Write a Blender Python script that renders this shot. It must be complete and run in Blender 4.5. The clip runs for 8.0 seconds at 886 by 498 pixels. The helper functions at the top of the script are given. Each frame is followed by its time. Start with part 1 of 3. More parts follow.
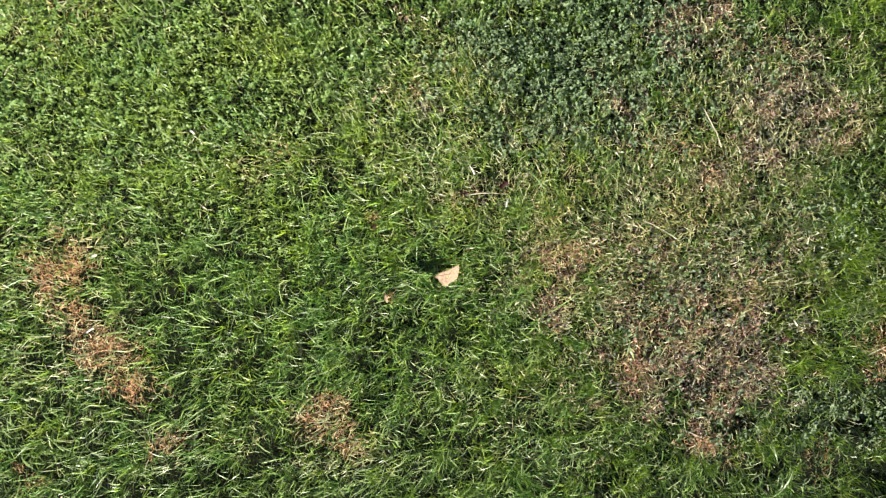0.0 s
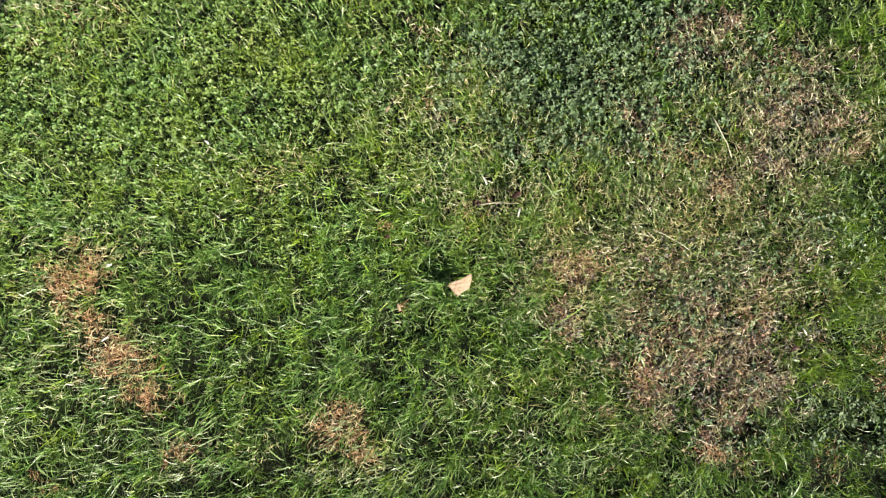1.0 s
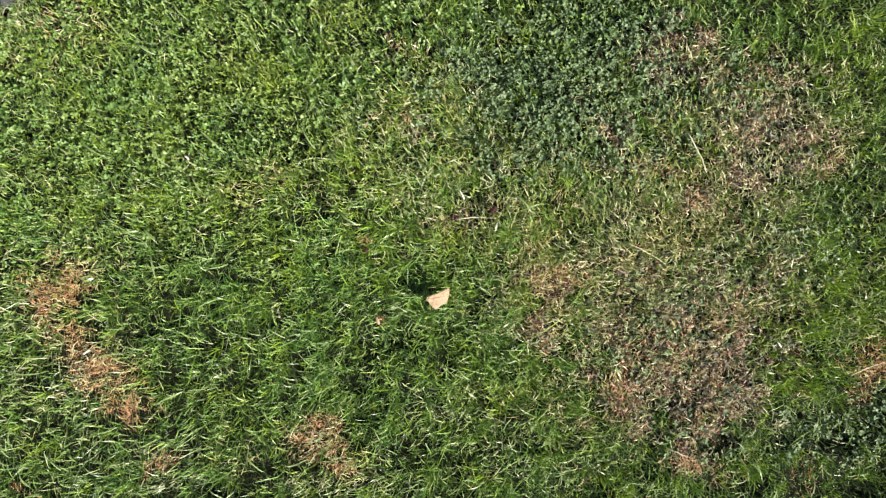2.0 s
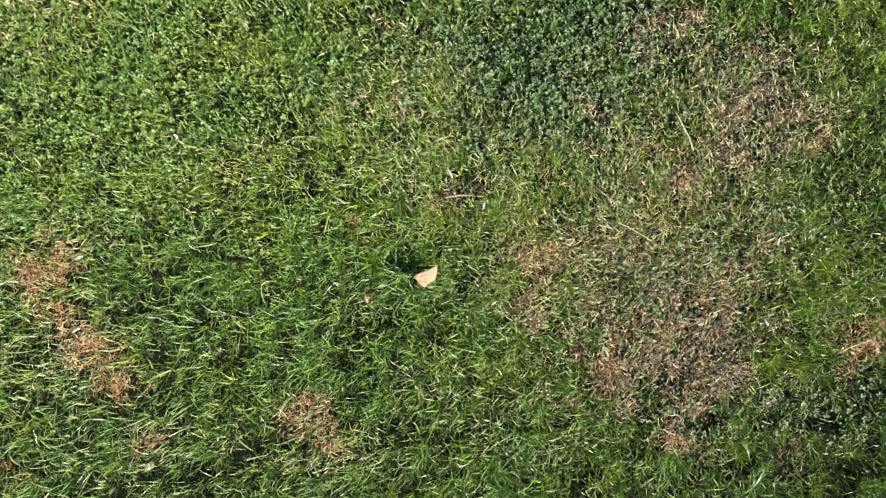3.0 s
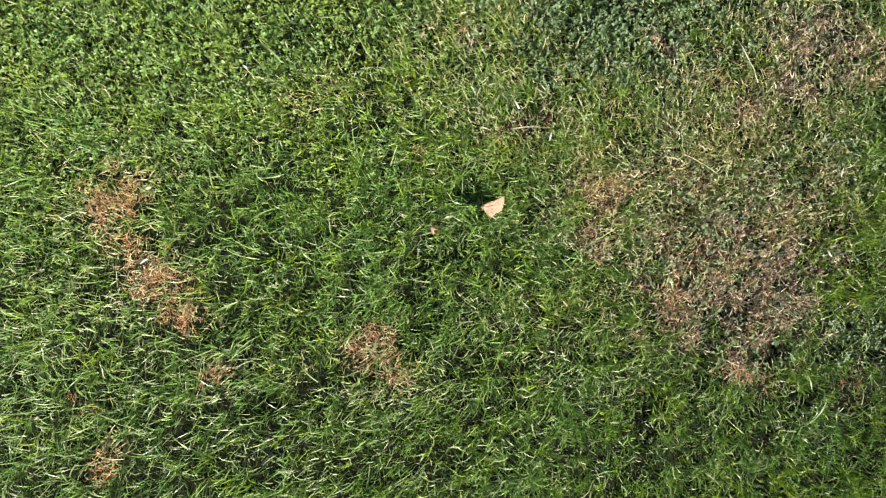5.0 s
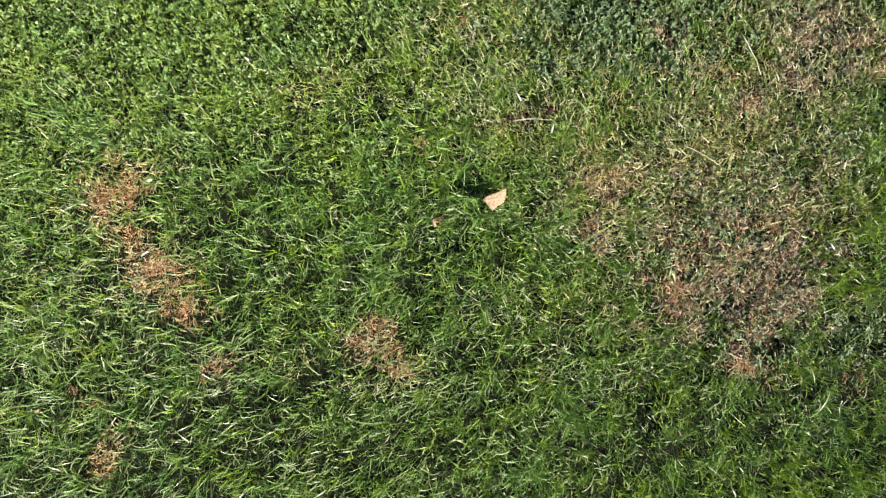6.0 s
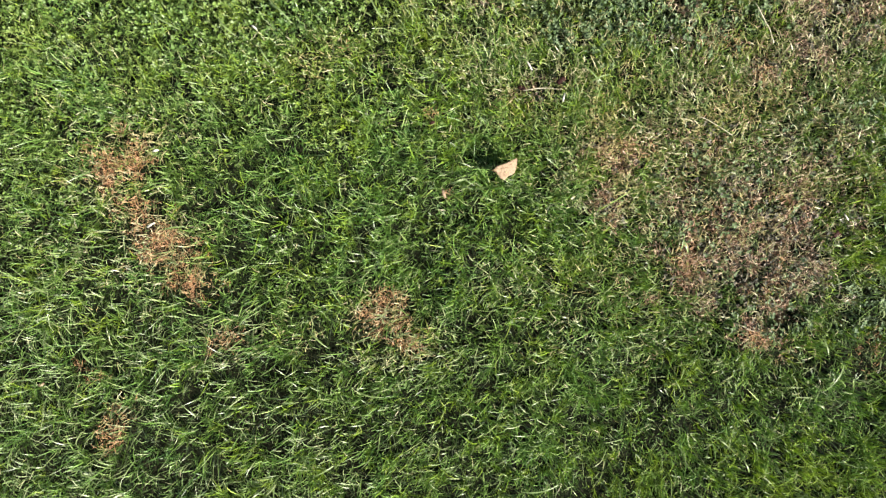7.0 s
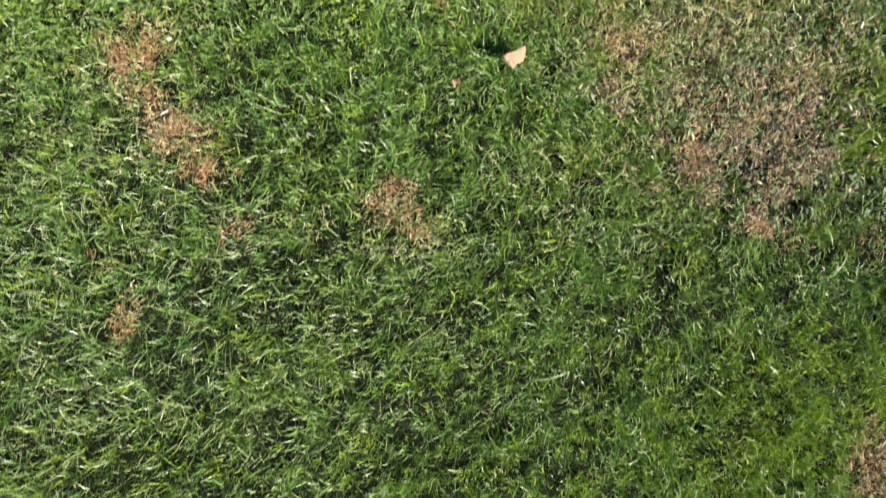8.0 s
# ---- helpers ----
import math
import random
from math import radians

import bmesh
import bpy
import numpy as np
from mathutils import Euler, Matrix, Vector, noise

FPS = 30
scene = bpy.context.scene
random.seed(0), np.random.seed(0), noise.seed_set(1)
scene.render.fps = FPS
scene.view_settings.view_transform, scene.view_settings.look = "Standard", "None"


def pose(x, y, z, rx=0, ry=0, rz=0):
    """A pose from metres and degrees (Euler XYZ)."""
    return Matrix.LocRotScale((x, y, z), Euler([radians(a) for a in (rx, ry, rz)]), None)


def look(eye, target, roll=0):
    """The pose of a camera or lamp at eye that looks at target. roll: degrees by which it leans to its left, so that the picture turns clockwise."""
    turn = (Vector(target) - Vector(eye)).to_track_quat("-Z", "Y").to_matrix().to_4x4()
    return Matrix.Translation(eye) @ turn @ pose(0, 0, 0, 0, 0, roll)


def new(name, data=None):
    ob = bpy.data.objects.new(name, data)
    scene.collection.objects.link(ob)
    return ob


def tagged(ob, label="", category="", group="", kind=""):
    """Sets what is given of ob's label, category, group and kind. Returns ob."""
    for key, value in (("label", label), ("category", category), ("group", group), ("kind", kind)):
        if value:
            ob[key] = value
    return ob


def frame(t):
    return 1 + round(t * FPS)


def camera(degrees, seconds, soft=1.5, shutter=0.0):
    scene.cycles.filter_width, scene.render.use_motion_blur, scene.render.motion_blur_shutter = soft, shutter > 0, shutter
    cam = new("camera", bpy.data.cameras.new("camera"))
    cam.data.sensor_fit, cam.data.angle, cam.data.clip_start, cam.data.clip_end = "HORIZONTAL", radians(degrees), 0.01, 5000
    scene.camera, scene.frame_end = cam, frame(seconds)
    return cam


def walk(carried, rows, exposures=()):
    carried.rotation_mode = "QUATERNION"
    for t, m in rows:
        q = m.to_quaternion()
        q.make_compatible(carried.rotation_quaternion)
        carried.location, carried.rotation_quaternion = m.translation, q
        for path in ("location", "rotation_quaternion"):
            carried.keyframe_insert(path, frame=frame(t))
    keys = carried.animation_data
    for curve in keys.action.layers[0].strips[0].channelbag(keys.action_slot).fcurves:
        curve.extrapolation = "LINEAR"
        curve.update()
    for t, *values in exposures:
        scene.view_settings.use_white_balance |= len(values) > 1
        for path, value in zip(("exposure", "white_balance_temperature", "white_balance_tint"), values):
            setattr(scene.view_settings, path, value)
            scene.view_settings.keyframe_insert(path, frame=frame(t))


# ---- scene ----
# The camera: a phone held about a metre and a half over a lawn, looking almost straight down.
cam = camera(56.2, 8.0, soft=1.3, shutter=0.35)
CANOPY = 0.024  # height of the grass surface over the soil
ROWS = [
    (0, 0, -0, 1.5, -4.62, 0.082, -0.003),
    (0.5, -0.0287, 0.0048, 1.5096, -4.517, 0.083, 0.012),
    (1, -0.0247, 0.0173, 1.5104, -4.599, 0.017, 0.003),
    (1.5, 0.004, 0.0474, 1.5199, -4.637, 0.039, -0.031),
    (1.7, 0.0062, 0.0499, 1.5221, -4.625, 0.027, -0.028),
    (2.8, 0.0451, 0.0095, 1.5285, -4.572, -0.125, 0.009),
    (3, 0.0363, 0.0031, 1.5323, -4.547, -0.044, -0.031),
    (3.5, 0.0092, -0.0202, 1.5466, -4.487, -0.152, -0.014),
    (4, -0.0407, -0.0798, 1.5425, -4.256, -0.23, 0.002),
    (4.5, -0.0763, -0.1289, 1.5486, -4.166, -0.227, 0.026),
    (4.7, -0.0864, -0.1339, 1.5539, -4.12, -0.314, 0.026),
    (5.8, -0.1008, -0.1379, 1.5511, -4.144, -0.293, 0.013),
    (6, -0.096, -0.1505, 1.5504, -4.109, -0.223, 0.027),
    (6.5, -0.0972, -0.1911, 1.542, -3.961, -0.282, 0.004),
    (7, -0.1166, -0.2102, 1.5368, -3.918, -0.301, 0.011),
    (7.5, -0.1324, -0.2702, 1.55, -3.845, -0.523, 0.037),
    (7.8, -0.1358, -0.3459, 1.5616, -3.827, -0.627, 0.095),
    (8, -0.1437, -0.418, 1.5705, -3.936, -0.624, 0.021),
]
walk(cam, [(t, pose(x, y, z + CANOPY, rx, ry, rz)) for t, x, y, z, rx, ry, rz in ROWS])

# ---- light: clear sky, sun from the lower right of the plan ----
SUN_AZIMUTH = math.atan2(0.86, -0.51)  # clockwise from +y
SUN_HEIGHT = radians(36)
world = bpy.data.worlds.new("sky")
scene.world = world
world.use_nodes = True
sky = world.node_tree.nodes.new("ShaderNodeTexSky")
sky.sky_type, sky.sun_disc = "NISHITA", False
sky.air_density, sky.dust_density = 0.5, 0.3
sky.sun_elevation, sky.sun_rotation = SUN_HEIGHT, SUN_AZIMUTH
background = world.node_tree.nodes["Background"]
background.inputs["Strength"].default_value = 0.038
world.node_tree.links.new(sky.outputs["Color"], background.inputs["Color"])
sun = new("sun", bpy.data.lights.new("sun", "SUN"))
sun.data.energy, sun.data.angle, sun.data.color = 5.0, radians(0.53), (1.0, 0.945, 0.845)
toward = Vector((math.sin(SUN_AZIMUTH) * math.cos(SUN_HEIGHT), math.cos(SUN_AZIMUTH) * math.cos(SUN_HEIGHT), math.sin(SUN_HEIGHT)))
sun.matrix_world = look(toward * 20, (0, 0, 0))
scene.view_settings.exposure = 1.96


# ---- materials ----
def shader(name):
    m = bpy.data.materials.new(name)
    m.use_nodes = True
    return m, m.node_tree.nodes, m.node_tree.links, m.node_tree.nodes["Principled BSDF"]


def ramp(nodes, stops):
    r = nodes.new("ShaderNodeValToRGB")
    while len(r.color_ramp.elements) < len(stops):
        r.color_ramp.elements.new(0.5)
    for e, (at, c) in zip(r.color_ramp.elements, stops):
        e.position, e.color = at, (*c, 1)
    return r


def blade_material(name, stops, drift, amount, rough=0.42, glow=0.3, gloss=0.5, patch=7.0, through_tint=(1.3, 1.5, 0.35)):
    """Leafy stuff: each piece takes its own colour from stops, drifting towards another hue in soft patches, with a translucent side."""
    m, nodes, links, bsdf = shader(name)
    geo = nodes.new("ShaderNodeNewGeometry")
    colour = ramp(nodes, stops)
    links.new(geo.outputs["Random Per Island"], colour.inputs["Fac"])
    soft = nodes.new("ShaderNodeTexNoise")
    soft.inputs["Scale"].default_value, soft.inputs["Detail"].default_value = patch, 3
    links.new(geo.outputs["Position"], soft.inputs["Vector"])
    amt = nodes.new("ShaderNodeMapRange")
    amt.inputs["From Min"].default_value, amt.inputs["From Max"].default_value, amt.inputs["To Max"].default_value = 0.42, 0.68, amount
    links.new(soft.outputs["Fac"], amt.inputs["Value"])
    mix = nodes.new("ShaderNodeMix")
    mix.data_type = "RGBA"
    links.new(amt.outputs["Result"], mix.inputs["Factor"])
    links.new(colour.outputs["Color"], mix.inputs[6])
    mix.inputs[7].default_value = (*drift, 1)
    fine = nodes.new("ShaderNodeTexNoise")
    fine.inputs["Scale"].default_value, fine.inputs["Detail"].default_value = 110, 4
    links.new(geo.outputs["Position"], fine.inputs["Vector"])
    hsv = nodes.new("ShaderNodeHueSaturation")
    span = nodes.new("ShaderNodeMapRange")
    span.inputs["To Min"].default_value, span.inputs["To Max"].default_value = 0.55, 1.45
    links.new(fine.outputs["Fac"], span.inputs["Value"])
    links.new(span.outputs["Result"], hsv.inputs["Value"])
    links.new(mix.outputs[2], hsv.inputs["Color"])
    links.new(hsv.outputs["Color"], bsdf.inputs["Base Color"])
    bsdf.inputs["Roughness"].default_value = rough
    bsdf.inputs["Specular IOR Level"].default_value = gloss
    thin = nodes.new("ShaderNodeBsdfTranslucent")
    warm = nodes.new("ShaderNodeMix")
    warm.data_type, warm.blend_type = "RGBA", "MULTIPLY"
    warm.inputs["Factor"].default_value = 1.0
    warm.inputs[7].default_value = (*through_tint, 1)
    links.new(hsv.outputs["Color"], warm.inputs[6])
    links.new(warm.outputs[2], thin.inputs["Color"])
    both = nodes.new("ShaderNodeMixShader")
    both.inputs[0].default_value = glow
    links.new(bsdf.outputs[0], both.inputs[1])
    links.new(thin.outputs[0], both.inputs[2])
    links.new(both.outputs[0], nodes["Material Output"].inputs["Surface"])
    return m


def solid_material(name, stops, scale, rough=0.9, bump=0.5, grain=160.0, gloss=0.12):
    """Soil, stone, wood: two scales of noise in colour and relief."""
    m, nodes, links, bsdf = shader(name)
    geo = nodes.new("ShaderNodeNewGeometry")
    big, small = nodes.new("ShaderNodeTexNoise"), nodes.new("ShaderNodeTexNoise")
    big.inputs["Scale"].default_value, big.inputs["Detail"].default_value = scale, 6
    small.inputs["Scale"].default_value, small.inputs["Detail"].default_value = grain, 4
    blend = nodes.new("ShaderNodeMix")
    blend.inputs["Factor"].default_value = 0.45
    colour = ramp(nodes, stops)
    for n in (big, small):
        links.new(geo.outputs["Position"], n.inputs["Vector"])
    links.new(big.outputs["Fac"], blend.inputs[2])
    links.new(small.outputs["Fac"], blend.inputs[3])
    links.new(blend.outputs[0], colour.inputs["Fac"])
    links.new(colour.outputs["Color"], bsdf.inputs["Base Color"])
    relief = nodes.new("ShaderNodeBump")
    relief.inputs["Strength"].default_value, relief.inputs["Distance"].default_value = bump, 0.004
    links.new(small.outputs["Fac"], relief.inputs["Height"])
    links.new(relief.outputs["Normal"], bsdf.inputs["Normal"])
    bsdf.inputs["Roughness"].default_value = rough
    bsdf.inputs["Specular IOR Level"].default_value = gloss
    return m


GREEN = blade_material("grass_green", [(0, (0.026, 0.07, 0.012)), (0.35, (0.056, 0.125, 0.022)), (0.7, (0.125, 0.222, 0.048)), (0.9, (0.19, 0.285, 0.085)), (1, (0.3, 0.36, 0.15))],
                       (0.11, 0.17, 0.024), 0.5, 0.4, 0.18, 0.5)
LIME = blade_material("grass_lime", [(0, (0.065, 0.125, 0.01)), (0.4, (0.125, 0.21, 0.016)), (0.75, (0.19, 0.285, 0.03)), (1, (0.3, 0.37, 0.1))], (0.175, 0.225, 0.016), 0.5, 0.36, 0.2, 0.55)
FINE = blade_material("grass_fine", [(0, (0.05, 0.1, 0.018)), (0.4, (0.1, 0.165, 0.032)), (0.8, (0.17, 0.235, 0.06)), (1, (0.27, 0.31, 0.12))], (0.17, 0.19, 0.03), 0.5, 0.5, 0.15, 0.35)
BROAD = blade_material("grass_broad", [(0, (0.08, 0.125, 0.042)), (0.5, (0.145, 0.195, 0.078)), (1, (0.24, 0.275, 0.145))], (0.14, 0.19, 0.05), 0.4, 0.38, 0.08, 0.45)
CLOVER = blade_material("clover_bright", [(0, (0.04, 0.085, 0.018)), (0.5, (0.078, 0.14, 0.03)), (1, (0.125, 0.195, 0.052))], (0.14, 0.18, 0.03), 0.6, 0.5, 0.2, 0.4)
MEDICK = blade_material("clover_dull", [(0, (0.04, 0.072, 0.03)), (0.5, (0.072, 0.115, 0.052)), (1, (0.115, 0.16, 0.082))], (0.1, 0.132, 0.05), 0.5, 0.55, 0.12, 0.25)
SHRIVELLED = blade_material("clover_shrivelled", [(0, (0.018, 0.018, 0.013)), (0.5, (0.055, 0.055, 0.038)), (0.85, (0.1, 0.1, 0.075)), (1, (0.2, 0.15, 0.11))], (0.06, 0.045, 0.03), 0.5, 0.6, 0.08, 0.35)
RUST = blade_material("grass_rusty", [(0, (0.07, 0.032, 0.016)), (0.4, (0.24, 0.128, 0.06)), (0.8, (0.46, 0.275, 0.13)), (1, (0.7, 0.52, 0.32))], (0.4, 0.21, 0.1), 0.55, 0.5, 0.2, 0.4, through_tint=(1.1, 0.9, 0.6))
BROWN = blade_material("grass_brown", [(0, (0.045, 0.027, 0.018)), (0.4, (0.18, 0.115, 0.072)), (0.75, (0.37, 0.25, 0.17)), (1, (0.7, 0.56, 0.42))], (0.37, 0.2, 0.125), 0.5, 0.5, 0.12, 0.4, through_tint=(1.1, 0.9, 0.6))
STRAW = blade_material("grass_straw", [(0, (0.16, 0.18, 0.07)), (0.5, (0.28, 0.285, 0.14)), (0.85, (0.38, 0.37, 0.22)), (1, (0.54, 0.5, 0.36))], (0.36, 0.27, 0.1), 0.55, 0.42, 0.2, 0.5, through_tint=(1.1, 1.0, 0.6))
# thatch colours are near-black: the shade between blades is painted in
SHADED_LITTER = blade_material("thatch", [(0, (0.003, 0.006, 0.002)), (0.5, (0.007, 0.011, 0.004)), (1, (0.024, 0.023, 0.011))], (0.008, 0.016, 0.0045), 0.7, 0.8, 0.03, 0.08)
# soil darkened almost to black so that gaps in the grass look shaded
SHADED_SOIL = solid_material("soil", [(0.3, (0.003, 0.0035, 0.0016)), (0.55, (0.006, 0.007, 0.0033)), (0.75, (0.014, 0.013, 0.007))], 9.0, gloss=0.05)
TURF = solid_material("far_turf", [(0.3, (0.01, 0.021, 0.005)), (0.55, (0.021, 0.04, 0.01)), (0.75, (0.042, 0.066, 0.018))], 6.0, 0.8, 1.0, 90.0)
STONE = solid_material("grey_concrete", [(0.3, (0.035, 0.036, 0.04)), (0.55, (0.06, 0.06, 0.066)), (0.75, (0.11, 0.11, 0.115))], 12.0, 0.85, 0.4, 300.0)
TAN = solid_material("dry_leaf_tan", [(0.34, (0.09, 0.052, 0.031)), (0.43, (0.195, 0.138, 0.09)), (0.68, (0.265, 0.196, 0.132))], 70.0, 0.7, 0.5, 260.0)
RIB = solid_material("dry_leaf_rib", [(0.3, (0.14, 0.07, 0.04)), (0.7, (0.22, 0.13, 0.08))], 60.0, 0.6)
PALE = solid_material("bleached_scrap", [(0.3, (0.36, 0.34, 0.29)), (0.7, (0.54, 0.52, 0.47))], 90.0, 0.5, 0.2)
UMBER = solid_material("dark_red_scrap", [(0.3, (0.01, 0.004, 0.003)), (0.7, (0.035, 0.013, 0.01))], 90.0, 0.7, 0.3)
STEM = solid_material("straw_stem", [(0.3, (0.34, 0.3, 0.2)), (0.7, (0.5, 0.46, 0.35))], 120.0, 0.5, 0.2)


# ---- fields over the plan that say what grows where ----
def lattice(x, y, size, seed):
    """Smooth value noise, 0 to 1, with features of that size in metres."""
    g = np.random.RandomState(seed).rand(128, 128)
    u, v = np.asarray(x) / size + 37.3, np.asarray(y) / size + 51.7
    i, j = np.floor(u).astype(int), np.floor(v).astype(int)
    a, b = u - i, v - j
    a, b = a * a * (3 - 2 * a), b * b * (3 - 2 * b)
    i0, i1, j0, j1 = i % 128, (i + 1) % 128, j % 128, (j + 1) % 128
    return (g[i0, j0] * (1 - a) + g[i1, j0] * a) * (1 - b) + (g[i0, j1] * (1 - a) + g[i1, j1] * a) * b


def dabs(x, y, spots, ragged=0.85, seed=5, edge=0.6):
    """How far a place lies in any of the spots (x, y, half length, half width, turn, strength): 0 outside, up to the strength inside."""
    rough = (lattice(x, y, 0.03, seed) + 0.6 * lattice(x, y, 0.012, seed + 1) - 0.8) * ragged
    out = np.zeros(np.shape(x))
    for cx, cy, rx, ry, turn, strength in spots:
        c, s = math.cos(radians(turn)), math.sin(radians(turn))
        u, v = (x - cx) * c + (y - cy) * s, (y - cy) * c - (x - cx) * s
        d = np.sqrt((u / rx) ** 2 + (v / ry) ** 2) + rough
        out = np.maximum(out, np.clip((1.0 + edge / 2 - d) / edge, 0, 1) * strength)
    return out


RUST_SPOTS = [
    (0.4, 0.07, 0.045, 0.028, 0, 0.3),
    (0.487, 0.012, 0.03, 0.022, 0, 0.4),
    (0.204, -0.24, 0.036, 0.03, 0, 0.35),
    (-0.8, -0.535, 0.016, 0.01, 0, 0.5),
    (0.508, -0.381, 0.031, 0.031, 0, 0.45),
    (0.346, -0.328, 0.022, 0.031, 0, 0.45),
    (0.483, -0.218, 0.036, 0.016, 0, 0.45),
    (0.522, -0.338, 0.018, 0.022, 0, 0.4),
    (-0.711, -0.159, 0.053, 0.041, 0, 1.0),
    (-0.62, -0.326, 0.078, 0.043, -42, 1.0),
    (-0.697, 0.328, 0.041, 0.022, -40, 0.3),
    (-0.647, -0.271, 0.022, 0.012, 0, 0.6),
    (-0.215, -0.452, 0.056, 0.036, -30, 1.0),
    (-0.524, -0.493, 0.027, 0.02, 30, 0.5),
    (0.824, -0.297, 0.044, 0.046, 0, 1.0),
    (0.479, -0.487, 0.027, 0.017, 0, 0.75),
    (0.703, -0.514, 0.024, 0.031, 0, 0.3),
    (-0.732, -0.648, 0.052, 0.022, 60, 0.8),
    (0.722, -0.95, 0.05, 0.06, 0, 0.85),
    (-0.285, 0.061, 0.014, 0.016, 0, 0.2),
    (-0.127, -0.064, 0.01, 0.01, 0, 0.45),
    (-0.099, -0.213, 0.01, 0.01, 0, 0.6),
    (0.25, -0.13, 0.031, 0.022, 0, 0.5),
    (-0.047, 0.168, 0.014, 0.012, 0, 0.25),
    (-0.772, -0.557, 0.026, 0.012, 0, 0.35),
    (-0.677, -0.229, 0.026, 0.018, -40, 0.5),
]
BROWN_SPOTS = [
    (0.362, -0.354, 0.059, 0.067, 0, 1),
    (0.503, -0.333, 0.1, 0.12, 0, 1),
    (0.478, -0.218, 0.061, 0.033, 0, 1),
    (0.615, 0.115, 0.085, 0.08, 0, 1.0),
    (0.337, 0.143, 0.037, 0.033, 0, 0.7),
    (0.43, 0.282, 0.061, 0.046, 0, 0.75),
    (0.487, 0.012, 0.035, 0.027, 0, 0.7),
    (0.298, 0.073, 0.029, 0.012, 0, 0.7),
    (0.219, -0.136, 0.071, 0.029, 0, 0.7),
    (0.205, -0.239, 0.045, 0.037, 0, 0.8),
    (0.424, -0.11, 0.087, 0.037, 0, 0.4),
    (0.723, 0.083, 0.036, 0.033, 0, 0.6),
    (0.075, -0.023, 0.051, 0.027, 0, 0.45),
    (0.571, -0.244, 0.112, 0.163, 0, 0.3),
    (-0.037, 0.133, 0.02, 0.016, 0, 0.3),
    (0.004, 0.203, 0.016, 0.012, 0, 0.4),
    (0.537, 0.233, 0.061, 0.041, 0, 0.35),
    (0.425, -0.161, 0.255, 0.255, 0, 0.14),
    (0.668, -0.079, 0.046, 0.027, 0, 0.4),
    (-0.066, 0.297, 0.031, 0.026, 0, 0.2),
    (0.472, -0.008, 0.204, 0.337, 0, 0.14),
    (0.61, 0.123, 0.112, 0.112, 0, 0.5),
    (0.281, -0.151, 0.122, 0.112, 0, 0.18),
    (0.459, -0.286, 0.173, 0.173, 0, 0.45),
]
STRAW_SPOTS = [
    (0.62, 0.12, 0.13, 0.11, 0, 0.8),
    (0.45, 0.27, 0.1, 0.06, 0, 0.5),
    (0.46, -0.3, 0.16, 0.14, 0, 0.35),
    (0.416, 0.075, 0.061, 0.031, 0, 0.7),
    (0.009, 0.07, 0.092, 0.071, 0, 0.4),
    (-0.702, 0.328, 0.082, 0.051, 0, 0.6),
    (0.814, -0.201, 0.061, 0.122, 0, 0.3),
    (0.403, -0.11, 0.275, 0.235, 0, 0.75),
    (0.564, -0.008, 0.153, 0.122, 0, 0.5),
    (0.034, 0.033, 0.173, 0.122, 0, 0.55),
    (-0.02, 0.18, 0.11, 0.1, 0, 0.6),
    (0.39, 0.058, 0.051, 0.031, 0, 0.7),
    (0.609, 0.153, 0.102, 0.071, 0, 0.7),
    (-0.729, 0.282, 0.112, 0.061, 0, 0.4),
    (-0.466, -0.487, 0.112, 0.041, 0, 0.35),
    (-0.708, -0.245, 0.133, 0.163, 0, 0.25),
    (0.668, -0.079, 0.061, 0.027, 0, 0.6),
    (-0.174, -0.498, 0.092, 0.041, 20, 0.5),
    (-0.321, 0.043, 0.133, 0.051, 0, 0.35),
    (0.222, -0.391, 0.204, 0.122, 0, 0.25),
    (-0.693, -0.11, 0.082, 0.041, 0, 0.7),
    (-0.585, -0.276, 0.061, 0.031, 0, 0.6),
    (-0.748, -0.203, 0.051, 0.041, 0, 0.4),
    (0.406, -0.244, 0.235, 0.184, 0, 0.35),
    (0.67, 0.143, 0.112, 0.112, 0, 0.5),
    (0.275, -0.166, 0.153, 0.102, 0, 0.85),
    (0.2, -0.113, 0.112, 0.061, 0, 0.8),
    (0.725, -0.97, 0.08, 0.09, 0, 0.9),
    (-0.71, -0.17, 0.075, 0.06, 0, 0.5),
    (-0.615, -0.33, 0.09, 0.06, -42, 0.5),
    (-0.205, -0.46, 0.08, 0.055, -30, 0.5),
]
CLOVER_SPOTS = [
    (-0.611, 0.203, 0.337, 0.194, -10, 1),
    (-0.267, 0.263, 0.204, 0.112, 0, 0.8),
    (-0.679, -0.008, 0.163, 0.071, 0, 0.6),
    (-0.945, 0.173, 0.184, 0.306, 0, 0.8),
    (-0.355, 0.38, 0.53, 0.082, 0, 0.9),
]
MEDICK_SPOTS = [
    (0.775, -0.42, 0.12, 0.06, 10, 0.6),
    (0.55, -0.44, 0.05, 0.025, 15, 0.6),
    (0.41, -0.24, 0.05, 0.04, 0, 0.6),
    (0.19, 0.2, 0.165, 0.11, -20, 1),
    (0.295, 0.262, 0.133, 0.122, 0, 0.9),
    (0.467, 0.213, 0.163, 0.061, 0, 0.3),
    (0.576, -0.079, 0.122, 0.082, 0, 0.12),
    (0.406, -0.244, 0.112, 0.092, 0, 0.2),
    (0.503, -0.381, 0.102, 0.082, 0, 0.15),
    (0.408, 0.123, 0.082, 0.061, 0, 0.25),
    (0.691, -0.151, 0.082, 0.082, 0, 0.1),
    (0.726, 0.002, 0.082, 0.071, 0, 0.15),
]
